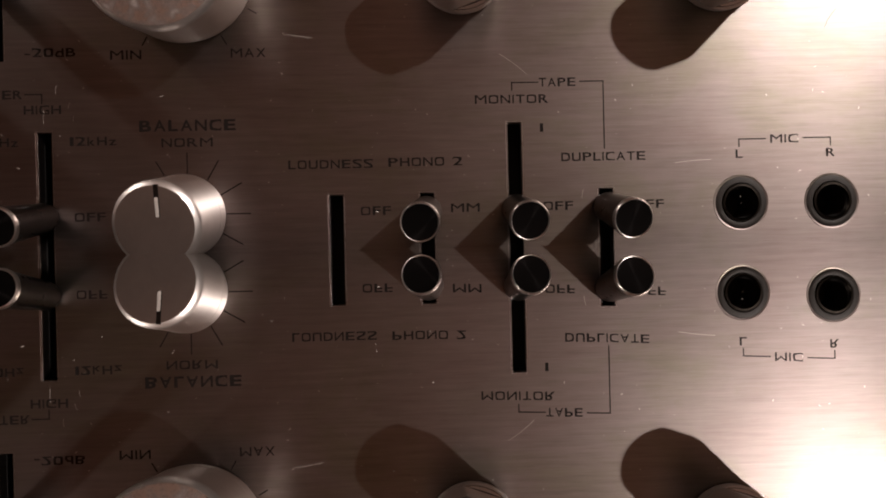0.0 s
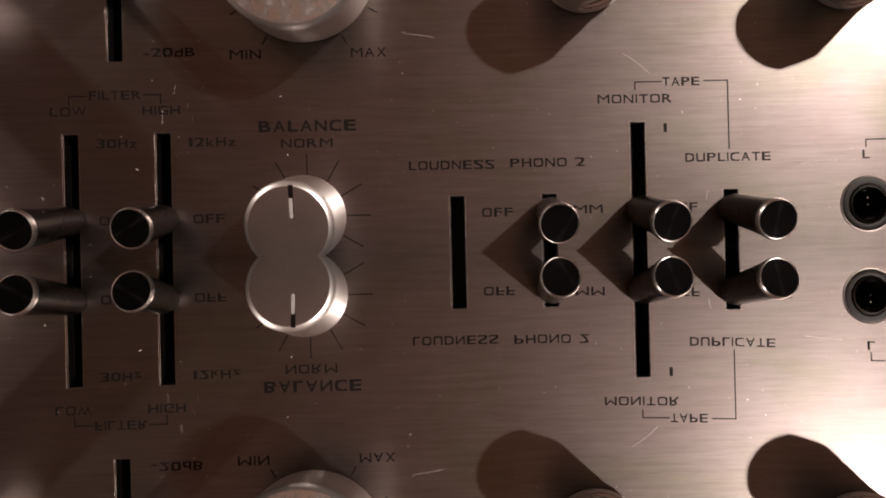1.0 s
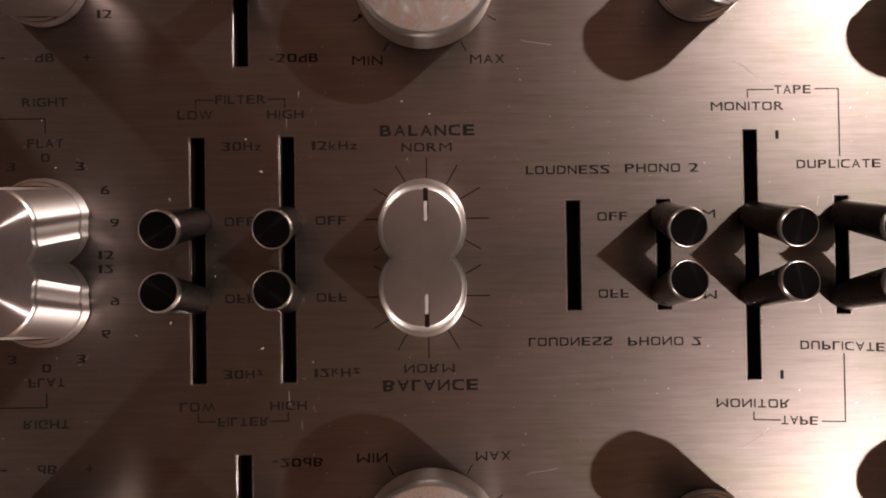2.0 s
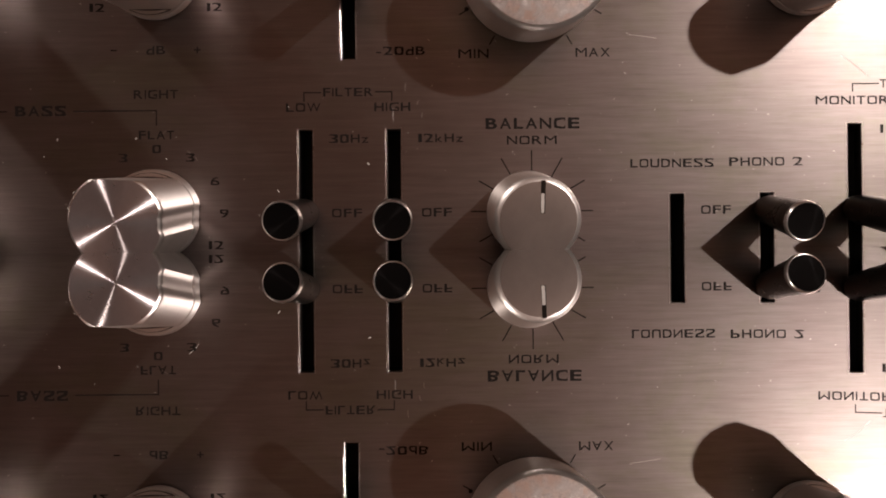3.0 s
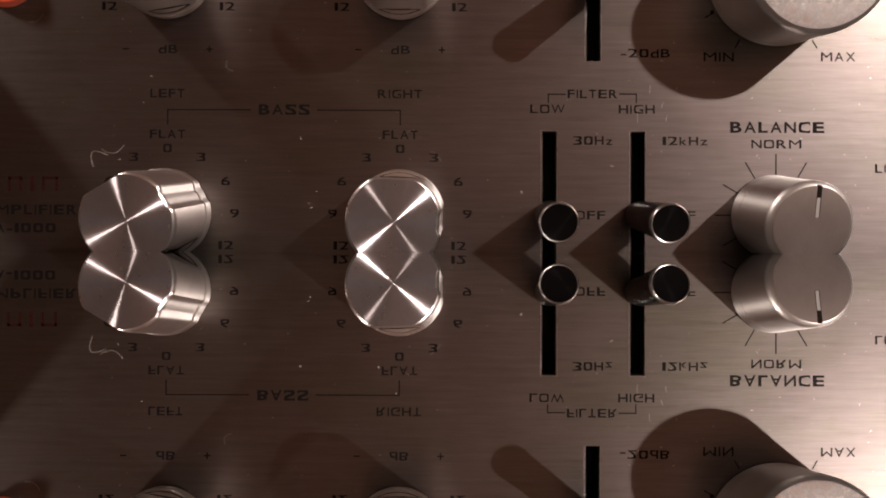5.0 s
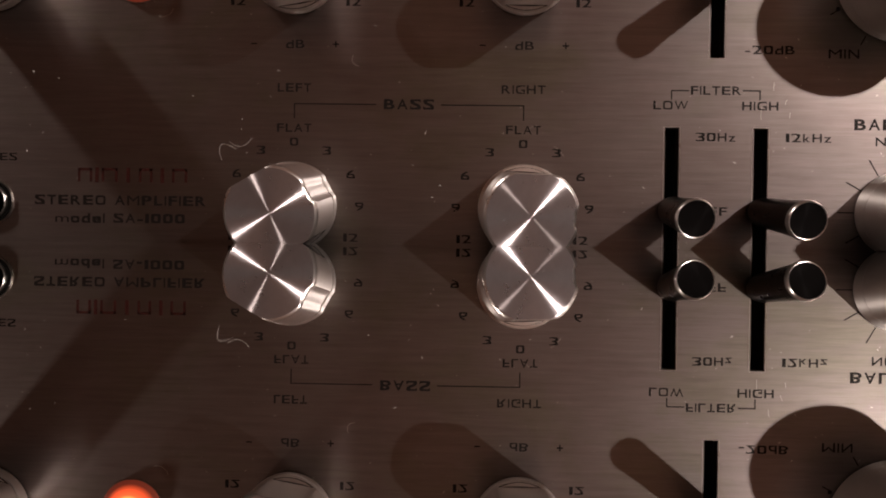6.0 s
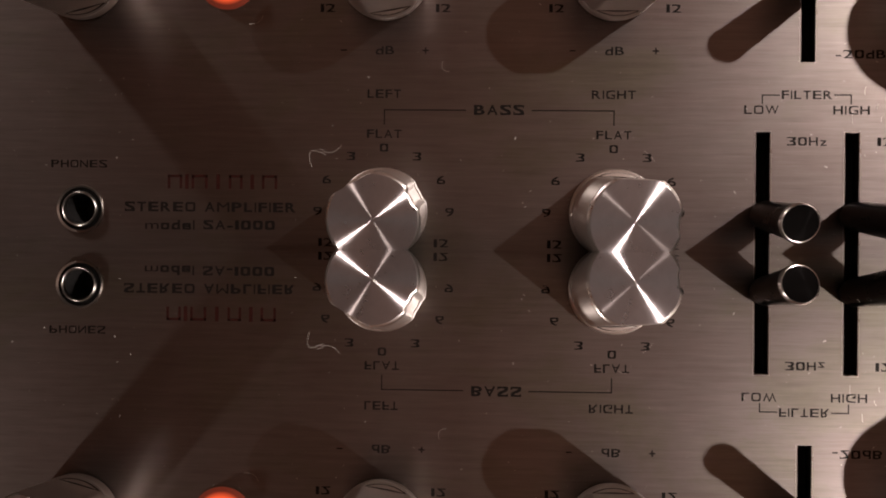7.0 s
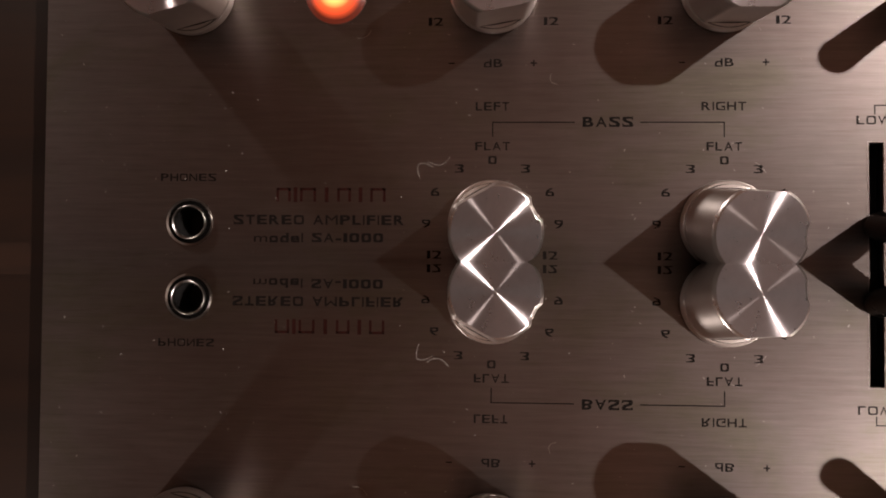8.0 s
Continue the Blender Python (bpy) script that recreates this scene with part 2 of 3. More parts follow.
def box(bm, x0, x1, y0, y1, z0, z1):
    v = [bm.verts.new((x, y, z)) for z in (z0, z1) for y in (y0, y1) for x in (x0, x1)]
    for f in ((0, 2, 3, 1), (4, 5, 7, 6), (0, 1, 5, 4), (2, 6, 7, 3), (0, 4, 6, 2), (1, 3, 7, 5)):
        bm.faces.new([v[i] for i in f])


def slab(x0, x1, y0, y1, z0, z1, bevel=0.0):
    bm = bmesh.new()
    box(bm, x0, x1, y0, y1, z0, z1)
    if bevel:
        bmesh.ops.bevel(bm, geom=bm.edges[:], offset=bevel, segments=2, affect="EDGES")
    return bm


def structure(name, bm, material, label, category):
    me = bpy.data.meshes.new(name)
    bm.to_mesh(me)
    bm.free()
    me.materials.append(material)
    return tagged(new(name, me), label, category, kind="structure")


# ---- room, table, case ----
def metre_box(*a):
    bm = bmesh.new()
    box(bm, *a)
    return bm


structure("floor", metre_box(-4.0, 4.0, -3.6, 3.6, -0.95, -0.90), FLOORM, "brown wooden floor of a dim room", "floor")
structure("ceiling", metre_box(-4.0, 4.0, -3.6, 3.6, 2.60, 2.65), CEIL, "dim brown painted ceiling above", "ceiling")
structure("wall_west", metre_box(-4.05, -4.0, -3.6, 3.6, -0.95, 2.65), WALL, "warm plastered wall of a dim room", "wall")
structure("wall_east", metre_box(4.0, 4.05, -3.6, 3.6, -0.95, 2.65), WALL, "warm plastered wall of a dim room", "wall")
structure("wall_north", metre_box(-4.05, 4.05, 3.6, 3.65, -0.95, 2.65), WALL, "warm plastered wall of a dim room", "wall")
structure("wall_south", metre_box(-4.05, 4.05, -3.65, -3.6, -0.95, 2.65), WALL, "warm plastered wall of a dim room", "wall")

table = tagged(new("table"), "dark walnut table under the amplifier case", "table")
for px, py in ((-0.85, -0.5), (-0.85, 0.5), (0.65, -0.5), (0.65, 0.5)):
    me = bpy.data.meshes.new("leg")
    b = metre_box(px - 0.03, px + 0.03, py - 0.03, py + 0.03, -0.90, -0.19)
    b.to_mesh(me)
    b.free()
    me.materials.append(WOOD)
    new("leg", me).parent = table
me = bpy.data.meshes.new("tabletop")
b = metre_box(-0.95, 0.75, -0.6, 0.6, -0.19, -0.16)
bmesh.ops.bevel(b, geom=b.edges[:], offset=0.004, segments=2, affect="EDGES")
b.to_mesh(me)
b.free()
me.materials.append(WOOD)
new("tabletop", me).parent = table

case = tagged(new("wooden_case"), "dark walnut case round the brushed faceplate", "case")
for nm, a in (("bottom_board", (-0.345, 0.160, -0.105, 0.105, -0.160, -0.145)), ("side_board", (-0.345, -0.3225, -0.105, 0.105, -0.145, -0.006)),
              ("side_board", (0.138, 0.160, -0.105, 0.105, -0.145, -0.006)), ("end_board", (-0.3225, 0.138, 0.083, 0.105, -0.145, -0.006)),
              ("end_board", (-0.3225, 0.138, -0.105, -0.083, -0.145, -0.006)), ("chassis", (-0.3220, 0.1375, -0.0825, 0.0825, -0.145, -0.012))):
    me = bpy.data.meshes.new(nm)
    b = metre_box(*a)
    bmesh.ops.bevel(b, geom=b.edges[:], offset=0.0012, segments=2, affect="EDGES")
    b.to_mesh(me)
    b.free()
    me.materials.append(HOLE if nm == "chassis" else WOOD)
    new(nm, me).parent = case

# ---- faceplate ----
PX0, PX1, PY = -319.5, 135.0, 80.0
ROW, TOP = 9.4, 67.7            # heights of the two rows of controls
# slots: middle x, half width, lower y, upper y
SLOTS = {"low": (-112.6, 1.75, 0, 29.7), "high": (-91.0, 1.75, 0, 29.7), "mute": (-101.9, 1.75, 46.9, 76.0), "loud": (-21.7, 1.75, 0, 13.4),
         "phono": (0.35, 1.75, 0, 13.5), "monitor": (22.0, 1.75, 0, 30.3), "duplicate": (44.25, 1.75, 0, 13.8)}
JACKS = {"mic_left": (77.8, ROW + 0.1), "mic_right": (100.6, ROW + 0.1), "phones": (-281.8, ROW + 0.1)}


def faceplate():
    """One brushed sheet with real slots and jack holes through it."""
    holes = []
    for x, w, y0, y1 in SLOTS.values():
        if y0 == 0:
            holes.append((x - w, x + w, drift(x) - y1, y1))
        else:
            holes += [(x - w, x + w, y0, y1), (x - w, x + w, drift(x) - y1, drift(x) - y0)]
    for x, y in JACKS.values():
        holes += [(x - 4.4, x + 4.4, q - 4.4, q + 4.4) for q in (y, drift(x) - y)]
    xs = sorted({PX0, PX1, *(h[0] for h in holes), *(h[1] for h in holes)})
    ys = sorted({-PY, PY, *(h[2] for h in holes), *(h[3] for h in holes)})
    bm = bmesh.new()
    grid = {}

    def vert(i, j, z):
        key = (i, j, z)
        if key not in grid:
            grid[key] = bm.verts.new((xs[i] * MM, ys[j] * MM, z * MM))
        return grid[key]

    solid = {}
    for i in range(len(xs) - 1):
        for j in range(len(ys) - 1):
            cx, cy = (xs[i] + xs[i + 1]) / 2, (ys[j] + ys[j + 1]) / 2
            solid[i, j] = not any(h[0] < cx < h[1] and h[2] < cy < h[3] for h in holes)
    for (i, j), full in solid.items():
        if not full:
            continue
        bm.faces.new([vert(i, j, 0), vert(i + 1, j, 0), vert(i + 1, j + 1, 0), vert(i, j + 1, 0)])
        bm.faces.new([vert(i, j + 1, -3), vert(i + 1, j + 1, -3), vert(i + 1, j, -3), vert(i, j, -3)])
        for di, dj, a, b2 in ((-1, 0, (0, 1), (0, 0)), (1, 0, (1, 0), (1, 1)), (0, -1, (0, 0), (1, 0)), (0, 1, (1, 1), (0, 1))):
            if not solid.get((i + di, j + dj), False):
                p, q = (i + a[0], j + a[1]), (i + b2[0], j + b2[1])
                bm.faces.new([vert(*p, -3), vert(*q, -3), vert(*q, 0), vert(*p, 0)])
    return structure("faceplate", bm, PLATE, "brushed aluminium amplifier faceplate with dark printed lettering", "faceplate")


plate = faceplate()
spacer = metre_box(-0.3185, 0.134, -0.079, 0.079, -0.012, -0.0095)
structure("mounting_board", spacer, HOLE, "black board behind the faceplate slots", "board")
for a in ((-0.3195, -0.3165, -0.08, 0.08), (0.132, 0.135, -0.08, 0.08), (-0.3165, 0.132, 0.077, 0.08), (-0.3165, 0.132, -0.08, -0.077)):
    structure("trim", metre_box(*a, -0.0095, -0.003), BLACK, "black spacer strip behind the faceplate", "trim")

# thin upright unseen sheet added on the middle line; blocks the far side's lamps
structure("divider", metre_box(-0.75, 0.60, -0.000001, 0.000001, 0.0, 0.122), BAFFLE, "unseen thin dark sheet added to keep the two sides' lamplight apart", "divider")


# ---- print on the plate ----
def printed(name, bm, material=INK, label=""):
    for v in bm.verts:
        v.co.y = on_side(v.co.x, v.co.y)
        v.co *= MM
    if SIDE < 0:
        bmesh.ops.reverse_faces(bm, faces=bm.faces[:])
    me = bpy.data.meshes.new(name)
    bm.to_mesh(me)
    bm.free()
    me.materials.append(material)
    ob = new(name, me)
    ob.parent = plate
    if label:
        ob["label"] = label
    return ob


def stroke(points, width=0.28, z=0.03):
    bm = bmesh.new()
    for (x0, y0), (x1, y1) in zip(points, points[1:]):
        d = Vector((x1 - x0, y1 - y0)).normalized() * width / 2
        n = Vector((-d.y, d.x))
        ends = [(x0 - d.x + n.x, y0 - d.y + n.y), (x0 - d.x - n.x, y0 - d.y - n.y), (x1 + d.x - n.x, y1 + d.y - n.y), (x1 + d.x + n.x, y1 + d.y + n.y)]
        top = [bm.verts.new((x, y, z)) for x, y in ends]
        low = [bm.verts.new((x, y, 0.0)) for x, y in ends]
        bm.faces.new(top)
        for k in range(4):
            bm.faces.new((low[k], low[(k + 1) % 4], top[(k + 1) % 4], top[k]))
    return bm


GLYPHS = {}
WIDE = {"I": 0.17, "1": 0.42, "l": 0.17, "M": 1.3, "W": 1.5, "m": 1.5, "-": 0.62, "k": 0.85, "z": 0.85, "L": 0.88, "F": 0.9, "T": 0.95}


def glyph(ch, weight):
    """One character of the built-in font, set wide and, where it is round, squared off like the plate's lettering.
    x runs from 0, the capitals' height is 1."""
    if (ch, weight) in GLYPHS:
        return GLYPHS[ch, weight]
    curve = bpy.data.curves.new("lettering", "FONT")
    curve.body, curve.extrude, curve.offset, curve.resolution_u = ch, 0.004, weight * (0.0 if ch in "MWm" else 0.5 if ch in "VNAKZkzX" else 1.0), 4
    temp = new("temporary", curve)
    bpy.context.view_layer.update()
    me = bpy.data.meshes.new_from_object(temp.evaluated_get(bpy.context.evaluated_depsgraph_get()))
    bpy.data.objects.remove(temp)
    pts = [v.co.copy() for v in me.vertices]
    faces = [tuple(p.vertices) for p in me.polygons]
    bpy.data.meshes.remove(me)
    x0, x1, y0, y1 = min(p.x for p in pts), max(p.x for p in pts), min(p.y for p in pts), max(p.y for p in pts)
    cap = 0.72
    wide = WIDE.get(ch, 1.08 if ch.isupper() or ch.isdigit() else 0.95)
    out = []
    for p in pts:
        u, v = 2 * (p.x - x0) / (x1 - x0) - 1, 2 * (p.y - y0) / max(1e-6, y1 - y0) - 1
        if ch in "OCGQ0S368925DUoeda":
            k = 0.7 * (max(0.0, u) if ch == "D" else max(0.0, -v) if ch == "U" else 1.0)
            m, r = max(abs(u), abs(v), 1e-6), math.hypot(u, v)
            f = (r / m) ** k
            u, v = max(-1.0, min(1.0, u * f)), max(-1.0, min(1.0, v * f))
        low, high = (0.0, 1.0) if ch.isupper() or ch.isdigit() else (y0 / cap, y1 / cap)
        out.append(((u + 1) / 2 * wide, low + (v + 1) / 2 * (high - low), p.z))
    GLYPHS[ch, weight] = (wide, out, faces)
    return GLYPHS[ch, weight]


def lettering(text, x, y, width, height, weight=0.014):
    """Words set wide as on the plate, middle at x, y."""
    bm = bmesh.new()
    pen = 0.0
    for ch in text:
        if ch == " ":
            pen += 0.75
            continue
        wide, pts, faces = glyph(ch, weight)
        vs = [bm.verts.new((pen + px, py, 0.03 if pz > 0 else 0.002)) for px, py, pz in pts]
        for f in faces:
            bm.faces.new([vs[i] for i in f])
        pen += wide + 0.24
    xs, ys = [v.co.x for v in bm.verts], [v.co.y for v in bm.verts]
    sx, sy = width / (max(xs) - min(xs)), height / (max(ys) - min(ys))
    mx, my = (max(xs) + min(xs)) / 2, (max(ys) + min(ys)) / 2
    for v in bm.verts:
        v.co.x, v.co.y = (v.co.x - mx) * sx + x, (v.co.y - my) * sy + y
    if min(v.co.y for v in bm.verts) < drift(x) / 2:
        bmesh.ops.bisect_plane(bm, geom=bm.verts[:] + bm.edges[:] + bm.faces[:], plane_co=(0, drift(x) / 2, 0), plane_no=(0, 1, 0), clear_inner=True)
    return printed("lettering", bm, INK)


BASS_L, BASS_R, MIDX = -205.7, -149.0, -57.3


def print_plate():
    words = (("BALANCE", -57, 30.9, 23, 2.7), ("NORM", -57.2, 26.8, 12.2, 2.1), ("LOUDNESS", -22.9, 20.9, 20.4, 2.1), ("PHONO 2", 0.1, 21.1, 18, 2.1),
             ("OFF", -12.2, 9.4, 7.3, 2.1), ("MM", 9.6, 9.7, 7.0, 2.1), ("OFF", 32.4, 9.7, 7.3, 2.1), ("OFF", 54.9, 9.7, 7.3, 2.1),
             ("TAPE", 32.8, 40, 9, 2.1), ("MONITOR", 21.5, 36, 18, 2.1), ("DUPLICATE", 43.8, 21.6, 20.8, 2.1), ("1", 28.7, 28.9, 0.8, 2.1),
             ("MIC", 89, 25.2, 7, 2.1), ("L", 77.6, 21.6, 1.8, 2.1), ("R", 100.6, 21.6, 2.2, 2.1), ("MAX", -42.1, 48.2, 8.4, 2.2), ("MIN", -71.3, 48.1, 7.4, 2.2),
             ("-20dB", -89.2, 48.9, 12, 2.1), ("FILTER", -102.1, 38.9, 12.2, 2.1), ("LOW", -113.1, 35.2, 8.4, 2.1), ("HIGH", -91.3, 35.2, 8.8, 2.1),
             ("30Hz", -102, 27.5, 9.6, 2.1), ("12kHz", -79.5, 27.5, 11, 2.1), ("OFF", -102.6, 9.3, 7.3, 2.1), ("OFF", -80.6, 9.3, 7.3, 2.1),
             ("BASS", -177.3, 34.8, 12.4, 2.5), ("LEFT", -205.8, 38.7, 8.3, 2.1), ("RIGHT", -149.1, 38.7, 10.8, 2.1),
             ("PHONES", -282.3, 20.8, 14.2, 1.9), ("STEREO AMPLIFIER", -249.1, 10.2, 43, 2.4), ("model SA-1000", -249.1, 5.7, 32.6, 2.4))
    for text, x, y, w, h in words:
        lettering(text, x, y, w, h, 0.03 if text in ("BALANCE", "BASS", "STEREO AMPLIFIER", "model SA-1000") else 0.014)
    for cx in (BASS_L, BASS_R):
        lettering("FLAT", cx, 28.75, 8.6, 2.1)
        for cy in (ROW, TOP):
            for text, a in (("0", 0), ("3", 30), ("3", -30), ("6", 60), ("6", -60), ("9", 90), ("9", -90), ("12", 119), ("12", -119)):
                px, py = cx + 16.4 * math.sin(radians(a)), cy + 15.9 * math.cos(radians(a))
                if py < 78:
                    lettering(text, px, py, 3.6 if text == "12" else 2.1, 2.0)
        lettering("dB", cx, 49.5, 4.6, 2.1)
        lettering("+", cx + 10.1, 49.5, 1.6, 1.6)
        lettering("-", cx - 10.3, 49.5, 1.5, 0.3)
    # the maker's mark, as plain shapes
    x = -259.8
    for w, hollow in ((3.6, 1), (0.9, 0), (4.0, 1), (3.9, 0), (3.4, 1), (3.4, 0), (3.8, 1)):
        if hollow:
            printed("maker_mark", stroke([(x + 0.3, 15.1), (x + 0.3, 17.9), (x + w - 0.3, 17.9), (x + w - 0.3, 15.1)], 0.62), REDINK)
        else:
            printed("maker_mark", stroke([(x + w / 2, 15.1), (x + w / 2, 17.9)], min(w, 0.9)), REDINK)
        x += w + 0.75
    # brackets and guide lines
    for pts in ([(28.0, 40), (21.6, 40), (21.6, 38.2)], [(38.4, 40.1), (44.1, 40.1), (44.1, 23.6)], [(84.3, 25.2), (77.6, 25.2), (77.6, 23.4)], [(93.8, 25.3), (100.6, 25.3), (100.6, 23.4)],
                [(-108.8, 38.8), (-112.9, 38.8), (-112.9, 36.8)], [(-95.4, 38.9), (-91.4, 38.9), (-91.4, 36.8)],
                [(-185.6, 34.7), (BASS_L, 34.7), (BASS_L, 31.2)], [(-169.2, 34.7), (BASS_R, 34.7), (BASS_R, 31.2)]):
        printed("guide_line", stroke(pts, 0.30))
    for a in range(-30, 211, 30):
        c, s = math.cos(radians(a)), math.sin(radians(a))
        if ROW + 14.8 * s > drift(MIDX) / 2:
            printed("tick_mark", stroke([(MIDX + 9.2 * c, ROW + 9.2 * s), (MIDX + 14.8 * c, ROW + 14.8 * s)], 0.30))
    for a in (-60, -30, 210, 240):
        c, s = math.cos(radians(a)), math.sin(radians(a))
        printed("tick_mark", stroke([(MIDX + 17.8 * c, TOP + 17.8 * s), (MIDX + 20.0 * c, TOP + 20.0 * s)], 0.30))
    printed("dot_mark", lathe_dot(MIDX - 15.6, 59.0, 0.55))


def lathe_dot(x, y, r):
    bm = bmesh.new()
    ring = [bm.verts.new((x + r * math.cos(k * math.pi / 8), y + r * math.sin(k * math.pi / 8), 0.03)) for k in range(16)]
    bm.faces.new(ring)
    return bm


# ---- controls ----
def turned(angle, flat=8.95):
    """Two broad flats and a scooped notch milled round a knob, turned by an angle."""
    def shape(a, r, z):
        a = a - radians(angle)
        if z > 3.6 and r > 9:
            for side in (math.pi / 2, -math.pi / 2):
                c = math.cos(a - side)
                if c > 0.5:
                    r = min(r, flat / c)
        off = abs((a + math.pi) % (2 * math.pi) - math.pi) / radians(15)
        if off < 1 and r > 9:      # the scooped pointer notch
            r -= (0.75 if z > 3.6 else 0.5) * min(1.0, 2.2 * (1 - off))
        return r
    return shape


def tone_knob(x, y, angle, label):
    k = thing("tone_knob", x, y, label, "knob", "tone and selector knobs")
    sh = turned(angle)
    part("base_ring", lathe([(10.4, 0.25), (10.95, 0.5), (10.95, 3.0), (10.75, 3.25), (10.1, 3.25)], 128, sh), TURNED, k)
    part("groove", lathe([(10.3, 3.2), (10.3, 3.8)], 128, sh), STEM, k)
    part("grip", lathe([(10.1, 3.6), (10.7, 3.7), (10.68, 4.2), (10.45, 19.25)], 128, sh), SATIN, k)
    part("rim", lathe([(10.46, 19.2), (10.38, 19.45), (10.0, 19.9), (9.75, 20.02)], 128, sh), RIM, k, "bright bevelled edge")
    part("cap", lathe([(9.78, 20.01), (9.5, 20.02), (5.0, 20.02), (0, 20.02)], 128, sh), SPUN, k, "spun aluminium cap face", origin=20.0)
    return k


def smooth_knob(name, x, y, r, h, aside, cap, label):
    k = thing(name, x, y, label, "knob", "smooth round knobs")
    part("base_ring", lathe([(r + 0.9, 0.2), (r + 1.3, 0.5), (r + 1.3, 1.8), (r + 1.2, 3.0), (r + 1.15, 3.7), (r + 0.7, 3.8)], 96), TURNED, k)
    part("grip", lathe([(r + 0.7, 3.7), (r + 1.14, 3.9), (r + 1.02, 6.5), (r + 0.9, 10.0), (r + 0.78, h - 1.4)], 96), TURNED, k)
    part("rim", lathe([(r + 0.79, h - 1.5), (r + 0.72, h - 1.15), (r + 0.44, h - 0.75), (r + 0.12, h - 0.4), (r - 0.2, h - 0.15), (r - 0.45, h)], 96), BEVEL, k, "bright rounded edge")
    part("cap", lathe([(r - 0.38, h), (r - 0.65, h + 0.03), (r * 0.4, h + 0.03), (0, h + 0.03)], 96), cap, k, "", origin=h)
    mark = part("pointer_groove", slab(aside - 0.5, aside + 0.5, r - 7.2, r - 0.15, h - 1.0, h + 0.07), STEM, k, "dark pointer groove")
    part("filler", slab(aside - 0.44, aside + 0.30, r - 7.1, r - 2.9, h + 0.07, h + 0.12), WHITE, mark, "worn white paint in the groove")
    return k


def slot_parts(sw, x, y, w, y0, y1):
    """Dark liner under a slot and the bright cut edge round it, in the thing's own frame."""
    bm = bmesh.new()
    a, b2, c, d = -w, w, (y0 if y0 else drift(x) / 2) - y, y1 - y
    box(bm, a - 0.4, b2 + 0.4, c - (0.0 if y0 == 0 else 0.4), d + 0.4, -9.4, -3.05)
    up = [f for f in bm.faces if f.normal.z > 0.5 or f.calc_center_median().z > -3.1]
    bmesh.ops.delete(bm, geom=up, context="FACES_ONLY")
    part("slot_liner", bm, HOLE, sw, "", smooth=False)
    bm = bmesh.new()
    def strip(p, q):
        vs = [bm.verts.new(v) for v in p + q]
        bm.faces.new((vs[0], vs[1], vs[2], vs[3]))
    lip, drop, e = 0.03, -0.16, 0.34
    strip([(a - e, c, lip), (a + 0.06, c, drop)], [(a + 0.06, d, drop), (a - e, d, lip)])
    strip([(b2 - 0.06, c, drop), (b2 + e * 0.7, c, lip)], [(b2 + e * 0.7, d, lip), (b2 - 0.06, d, drop)])
    strip([(a - e, d, drop), (b2 + e * 0.7, d, drop)], [(b2 + e * 0.7, d + e * 0.7, lip), (a - e, d + e * 0.7, lip)])
    bmesh.ops.solidify(bm, geom=bm.faces[:], thickness=0.02)
    part("slot_edge", bm, RIM, sw, "bright cut metal edge", smooth=False)


def lever_switch(key, y, dx, height, label):
    x, w, y0, y1 = SLOTS[key]
    sw = thing("lever_switch", x, y, label, "switch", "lever switches")
    slot_parts(sw, x, y, w, y0, y1)
    if height:
        def bend(bm):
            for v in bm.verts:
                v.co.x += dx * max(0, v.co.z) / height
            return bm
        part("stem", bend(lathe([(1.5, -6), (1.7, -0.5), (3.25, 0.4), (3.6, 2.0), (4.15, height - 1.6), (4.2, height - 1.2)], 48)), STEM, sw)
        part("rim", bend(lathe([(4.2, height - 1.3), (4.36, height - 1.1), (4.34, height - 0.6), (4.2, height - 0.15), (4.06, height + 0.05), (3.94, height)], 48)), RIM, sw, "bright turned rim")
        tip = lathe([(3.9, height), (3.6, height - 0.04), (1.5, height - 0.06), (0, height - 0.06)], 48)
        ob = part("tip", bend(tip), TIP, sw, "black turned end face", origin=height)
    return sw


def jack(key, chrome, label):
    x, y = JACKS[key]
    j = thing("jack_socket", x, y, label, "jack", "headphone and microphone jacks")
    if chrome:
        part("collar", lathe([(5.95, 0.0), (5.9, 0.35), (5.3, 0.05)], 64), STEEL, j)
        part("bushing", lathe([(5.4, 0.12), (5.0, 0.10), (4.4, 0.12)], 64), BLACK, j)
        part("inner_ring", lathe([(4.45, 0.0), (4.35, 0.7), (4.15, 0.9), (3.9, 0.7), (3.7, 0.0)], 64), STEEL, j)
    else:
        part("collar", lathe([(6.9, 0.0), (6.8, 0.12), (6.3, 0.04)], 64), PLATE, j)
        part("bushing", lathe([(6.4, 0.10), (6.1, 0.25), (5.0, 0.25), (4.7, 0.05)], 64), RUBBER, j)
        part("inner_ring", lathe([(4.85, 0.05), (4.65, 0.5), (4.2, 0.55), (3.75, -0.4)], 64), BUSH, j)
    part("socket", lathe([(3.85, 0.1), (3.7, -2.0), (3.4, -8.5), (0, -8.6)], 48), HOLE, j)
    return j


def pilot_lamp(x, y):
    p = thing("pilot_lamp", x, y, "small glowing red pilot lamp set in the plate", "lamp")
    part("bezel", lathe([(8.0, 0.0), (7.95, 0.12), (7.7, 0.14)], 48), PLATE, p)
    # lens oversized so its fading edge stands in for the halo on the plate
    part("lens", lathe([(7.75, 0.1), (7.2, 0.35), (5.0, 1.6), (2.2, 2.5), (0, 2.7)], 48), PILOT, p, "glowing red lens with the lamp's halo painted in", origin=0.8)
    return p


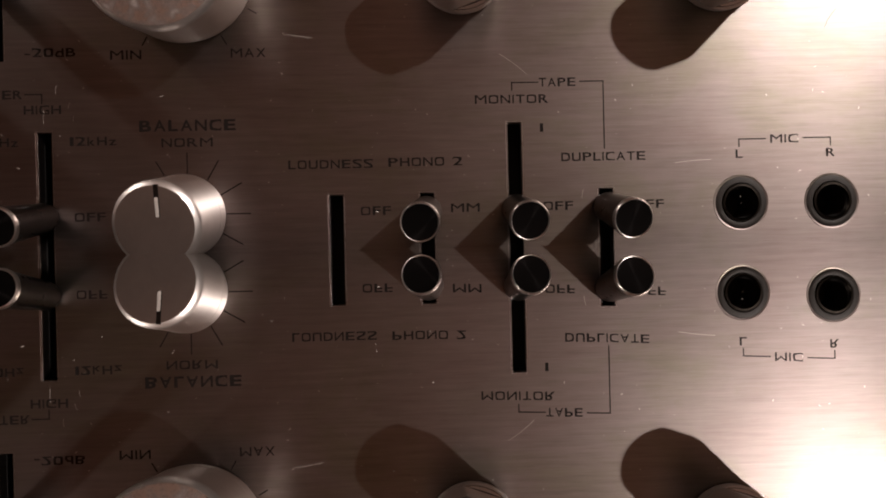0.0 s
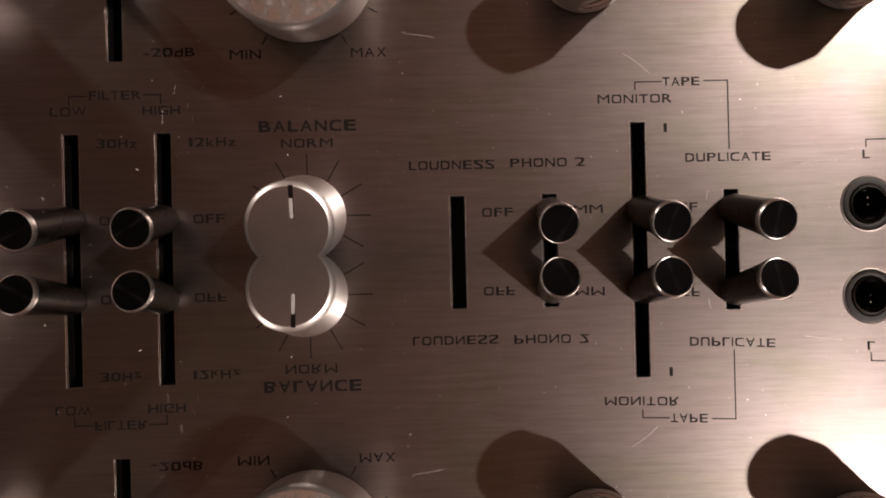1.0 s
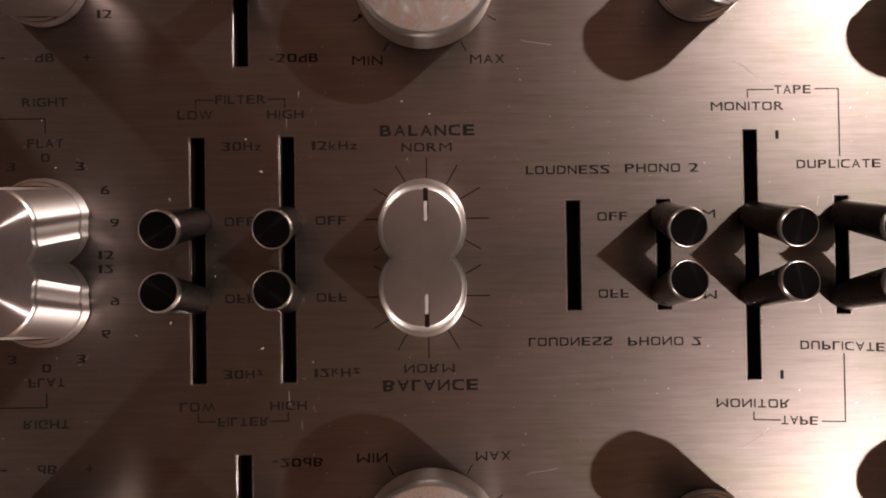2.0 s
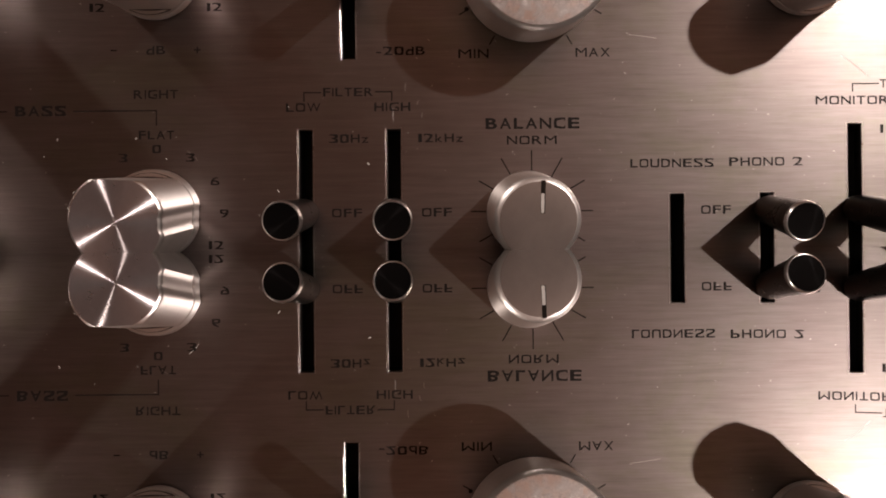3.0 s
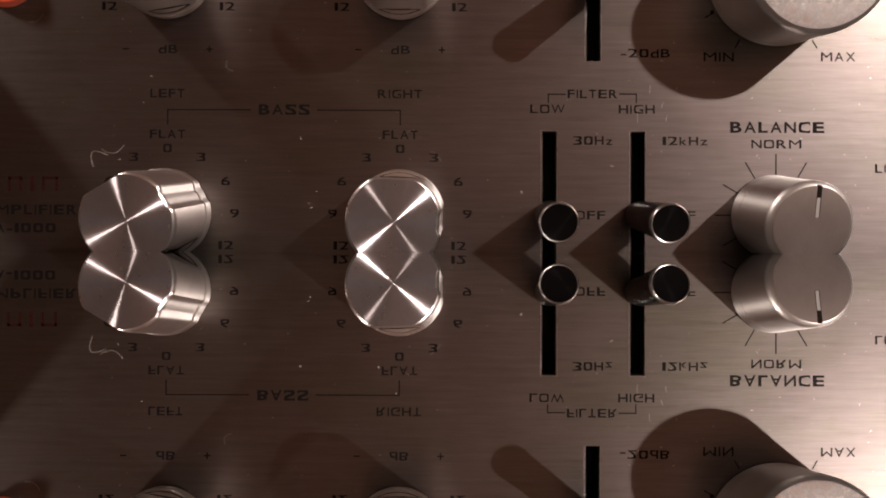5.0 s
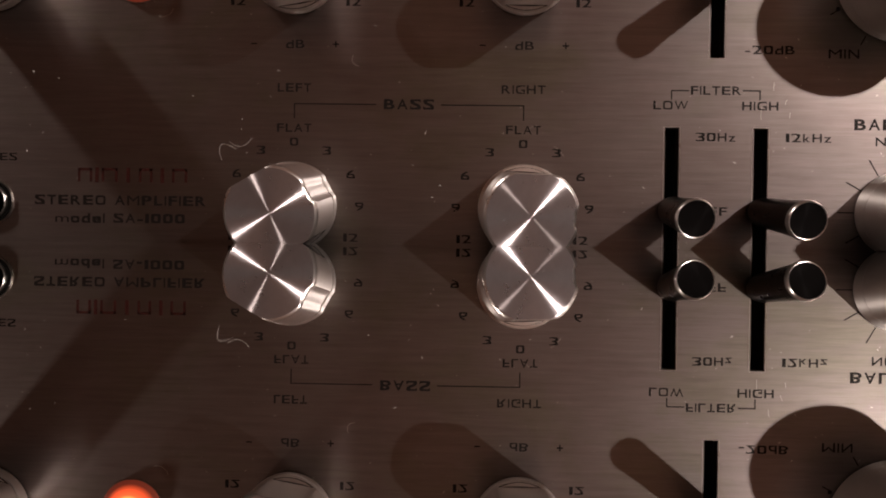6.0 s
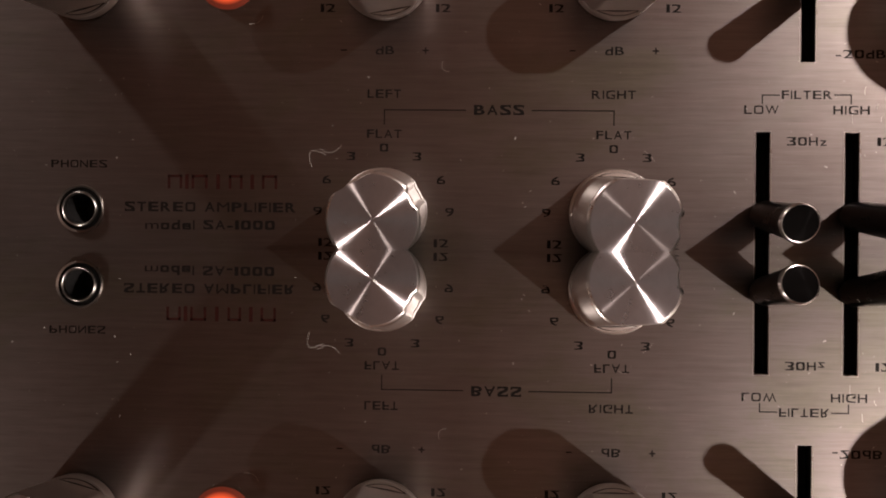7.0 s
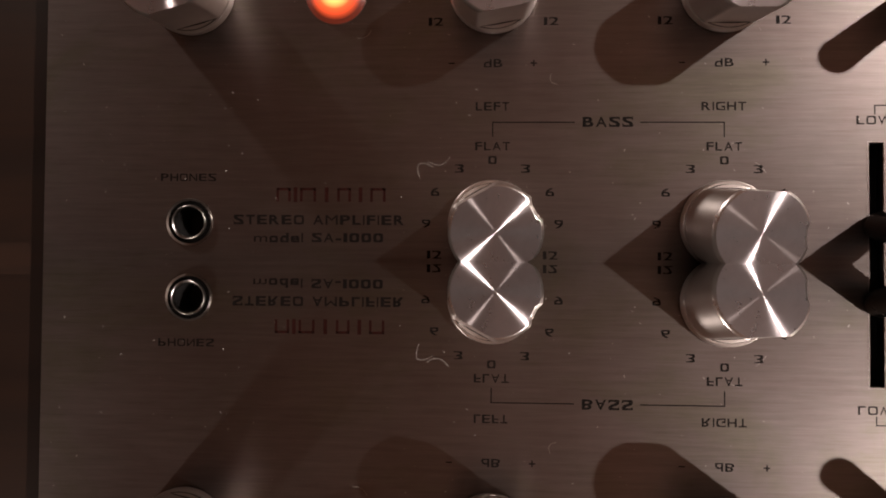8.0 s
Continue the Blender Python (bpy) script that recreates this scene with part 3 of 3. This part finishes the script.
for SIDE in SIDES:
    print_plate()
    tone_knob(BASS_L, ROW, 29, "spun aluminium bass knob with flats, turned a little")
    tone_knob(BASS_R, ROW, -2, "spun aluminium bass knob with flats, set level")
    for x, a in ((BASS_L, 10), (BASS_R, 0)):
        tone_knob(x, TOP, a, "spun aluminium treble knob in the far row")
    for x in (9.5, 73.0):
        tone_knob(x, TOP, 20, "spun aluminium selector knob in the far row")
    tone_knob(-281.8, TOP, 15, "spun aluminium power knob above the headphone jack")
    smooth_knob("balance_knob", MIDX - 1.0, ROW - 0.3, 8.85, 16.8, 0.9, DULLCAP, "polished round balance knob with a satin cap")
    smooth_knob("volume_knob", MIDX, TOP, 15.7, 20.0, 0.0, WORN, "large polished volume knob with a worn cap")
    lever_switch("low", ROW, -1.2, 19.6, "black lever switch of the low filter")
    lever_switch("high", ROW, 1.0, 19.6, "black lever switch of the high filter")
    lever_switch("mute", 66.0, 0, 20.0, "black lever switch for muting in a tall slot")
    lever_switch("loud", ROW, 0, 0, "empty loudness switch slot with its lever missing")
    lever_switch("phono", ROW, -1.8, 19.6, "black lever switch of the phono input")
    lever_switch("monitor", ROW, 0, 20.4, "black lever switch in the tall tape monitor slot")
    lever_switch("duplicate", ROW, 0, 20.4, "black lever switch of the tape duplicate slot")
    jack("mic_left", False, "black microphone jack set in the brushed plate")
    jack("mic_right", False, "black microphone jack set in the brushed plate")
    jack("phones", True, "chrome-ringed headphone jack set in the brushed plate")
    pilot_lamp(-245.2, 67.2)

    # dust flecks and fine scratches
    rng = random.Random(7)
    bm = bmesh.new()
    for _ in range(420):
        x, y, r = rng.uniform(PX0 + 3, PX1 - 3), rng.uniform(0.5, 76), rng.uniform(0.05, 0.16) * (1.6 if rng.random() < 0.1 else 1)
        inside = any(abs(x - sx) < sw + 0.6 and y0 - 0.6 < y < y1 + 0.6 for sx, sw, y0, y1 in SLOTS.values())
        if inside:
            continue
        n, turn, long = 5, rng.uniform(0, 6.28), rng.uniform(0.8, 2.6)
        ring = []
        for k in range(n):
            a = 2 * math.pi * k / n
            u, v = r * long * math.cos(a) * rng.uniform(0.7, 1.2), r * math.sin(a) * rng.uniform(0.7, 1.2)
            ring.append((x + u * math.cos(turn) - v * math.sin(turn), on_side(x, y + u * math.sin(turn) + v * math.cos(turn))))
        ring = ring if SIDE > 0 else ring[::-1]
        low = [bm.verts.new((p * MM, q * MM, 0.00001)) for p, q in ring]
        peak = bm.verts.new((x * MM, on_side(x, y) * MM, 0.00007))
        for k in range(n):
            bm.faces.new((low[k], low[(k + 1) % n], peak))
    me = bpy.data.meshes.new("dust_flecks")
    bm.to_mesh(me)
    bm.free()
    me.materials.append(SPECK)
    tagged(new("dust_flecks", me), "pale dust flecks scattered over the brushed plate", "dust", kind="stuff")
    for cx, cy, length, angle, curl in ((-222.0, 22.0, 4.5, 40, 3.0), (-219.0, 25.5, 5.5, 10, -1.5), (-140.2, 23.6, 3.4, -45, 0.2), (-146.5, 29.5, 2.0, 20, 0.2), (-190.5, 45.5, 3.0, 120, 1.0),
                                        (-91.0, 33.4, 3.0, 88, 0.1), (-85.0, 36.2, 1.3, 70, 0.1), (-84.0, 33.0, 1.2, 85, 0.1), (-88.0, 40.0, 1.8, 85, 0.1), (-200.0, 60.0, 4.0, 100, 0.6), (22.0, 44.5, 8.0, -38, 0.3),
                                        (38.5, 12.5, 2.2, 80, 0.1), (101.5, 55.0, 6.0, 55, 0.4), (-238.0, 57.0, 4.0, 30, -0.8), (66.0, 20.0, 9.0, 4, 0.1), (-30.0, 52.0, 7.0, -8, 0.1)):
        pts = []
        for k in range(9):
            u = (k / 8 - 0.5) * length
            w = curl * (1 - (2 * k / 8 - 1) ** 2)
            c, q = math.cos(radians(angle)), math.sin(radians(angle))
            pts.append((cx + u * c - w * q, cy + u * q + w * c))
        printed("scratch", stroke(pts, 0.13, 0.02), SPECK, "fine bright scratch")
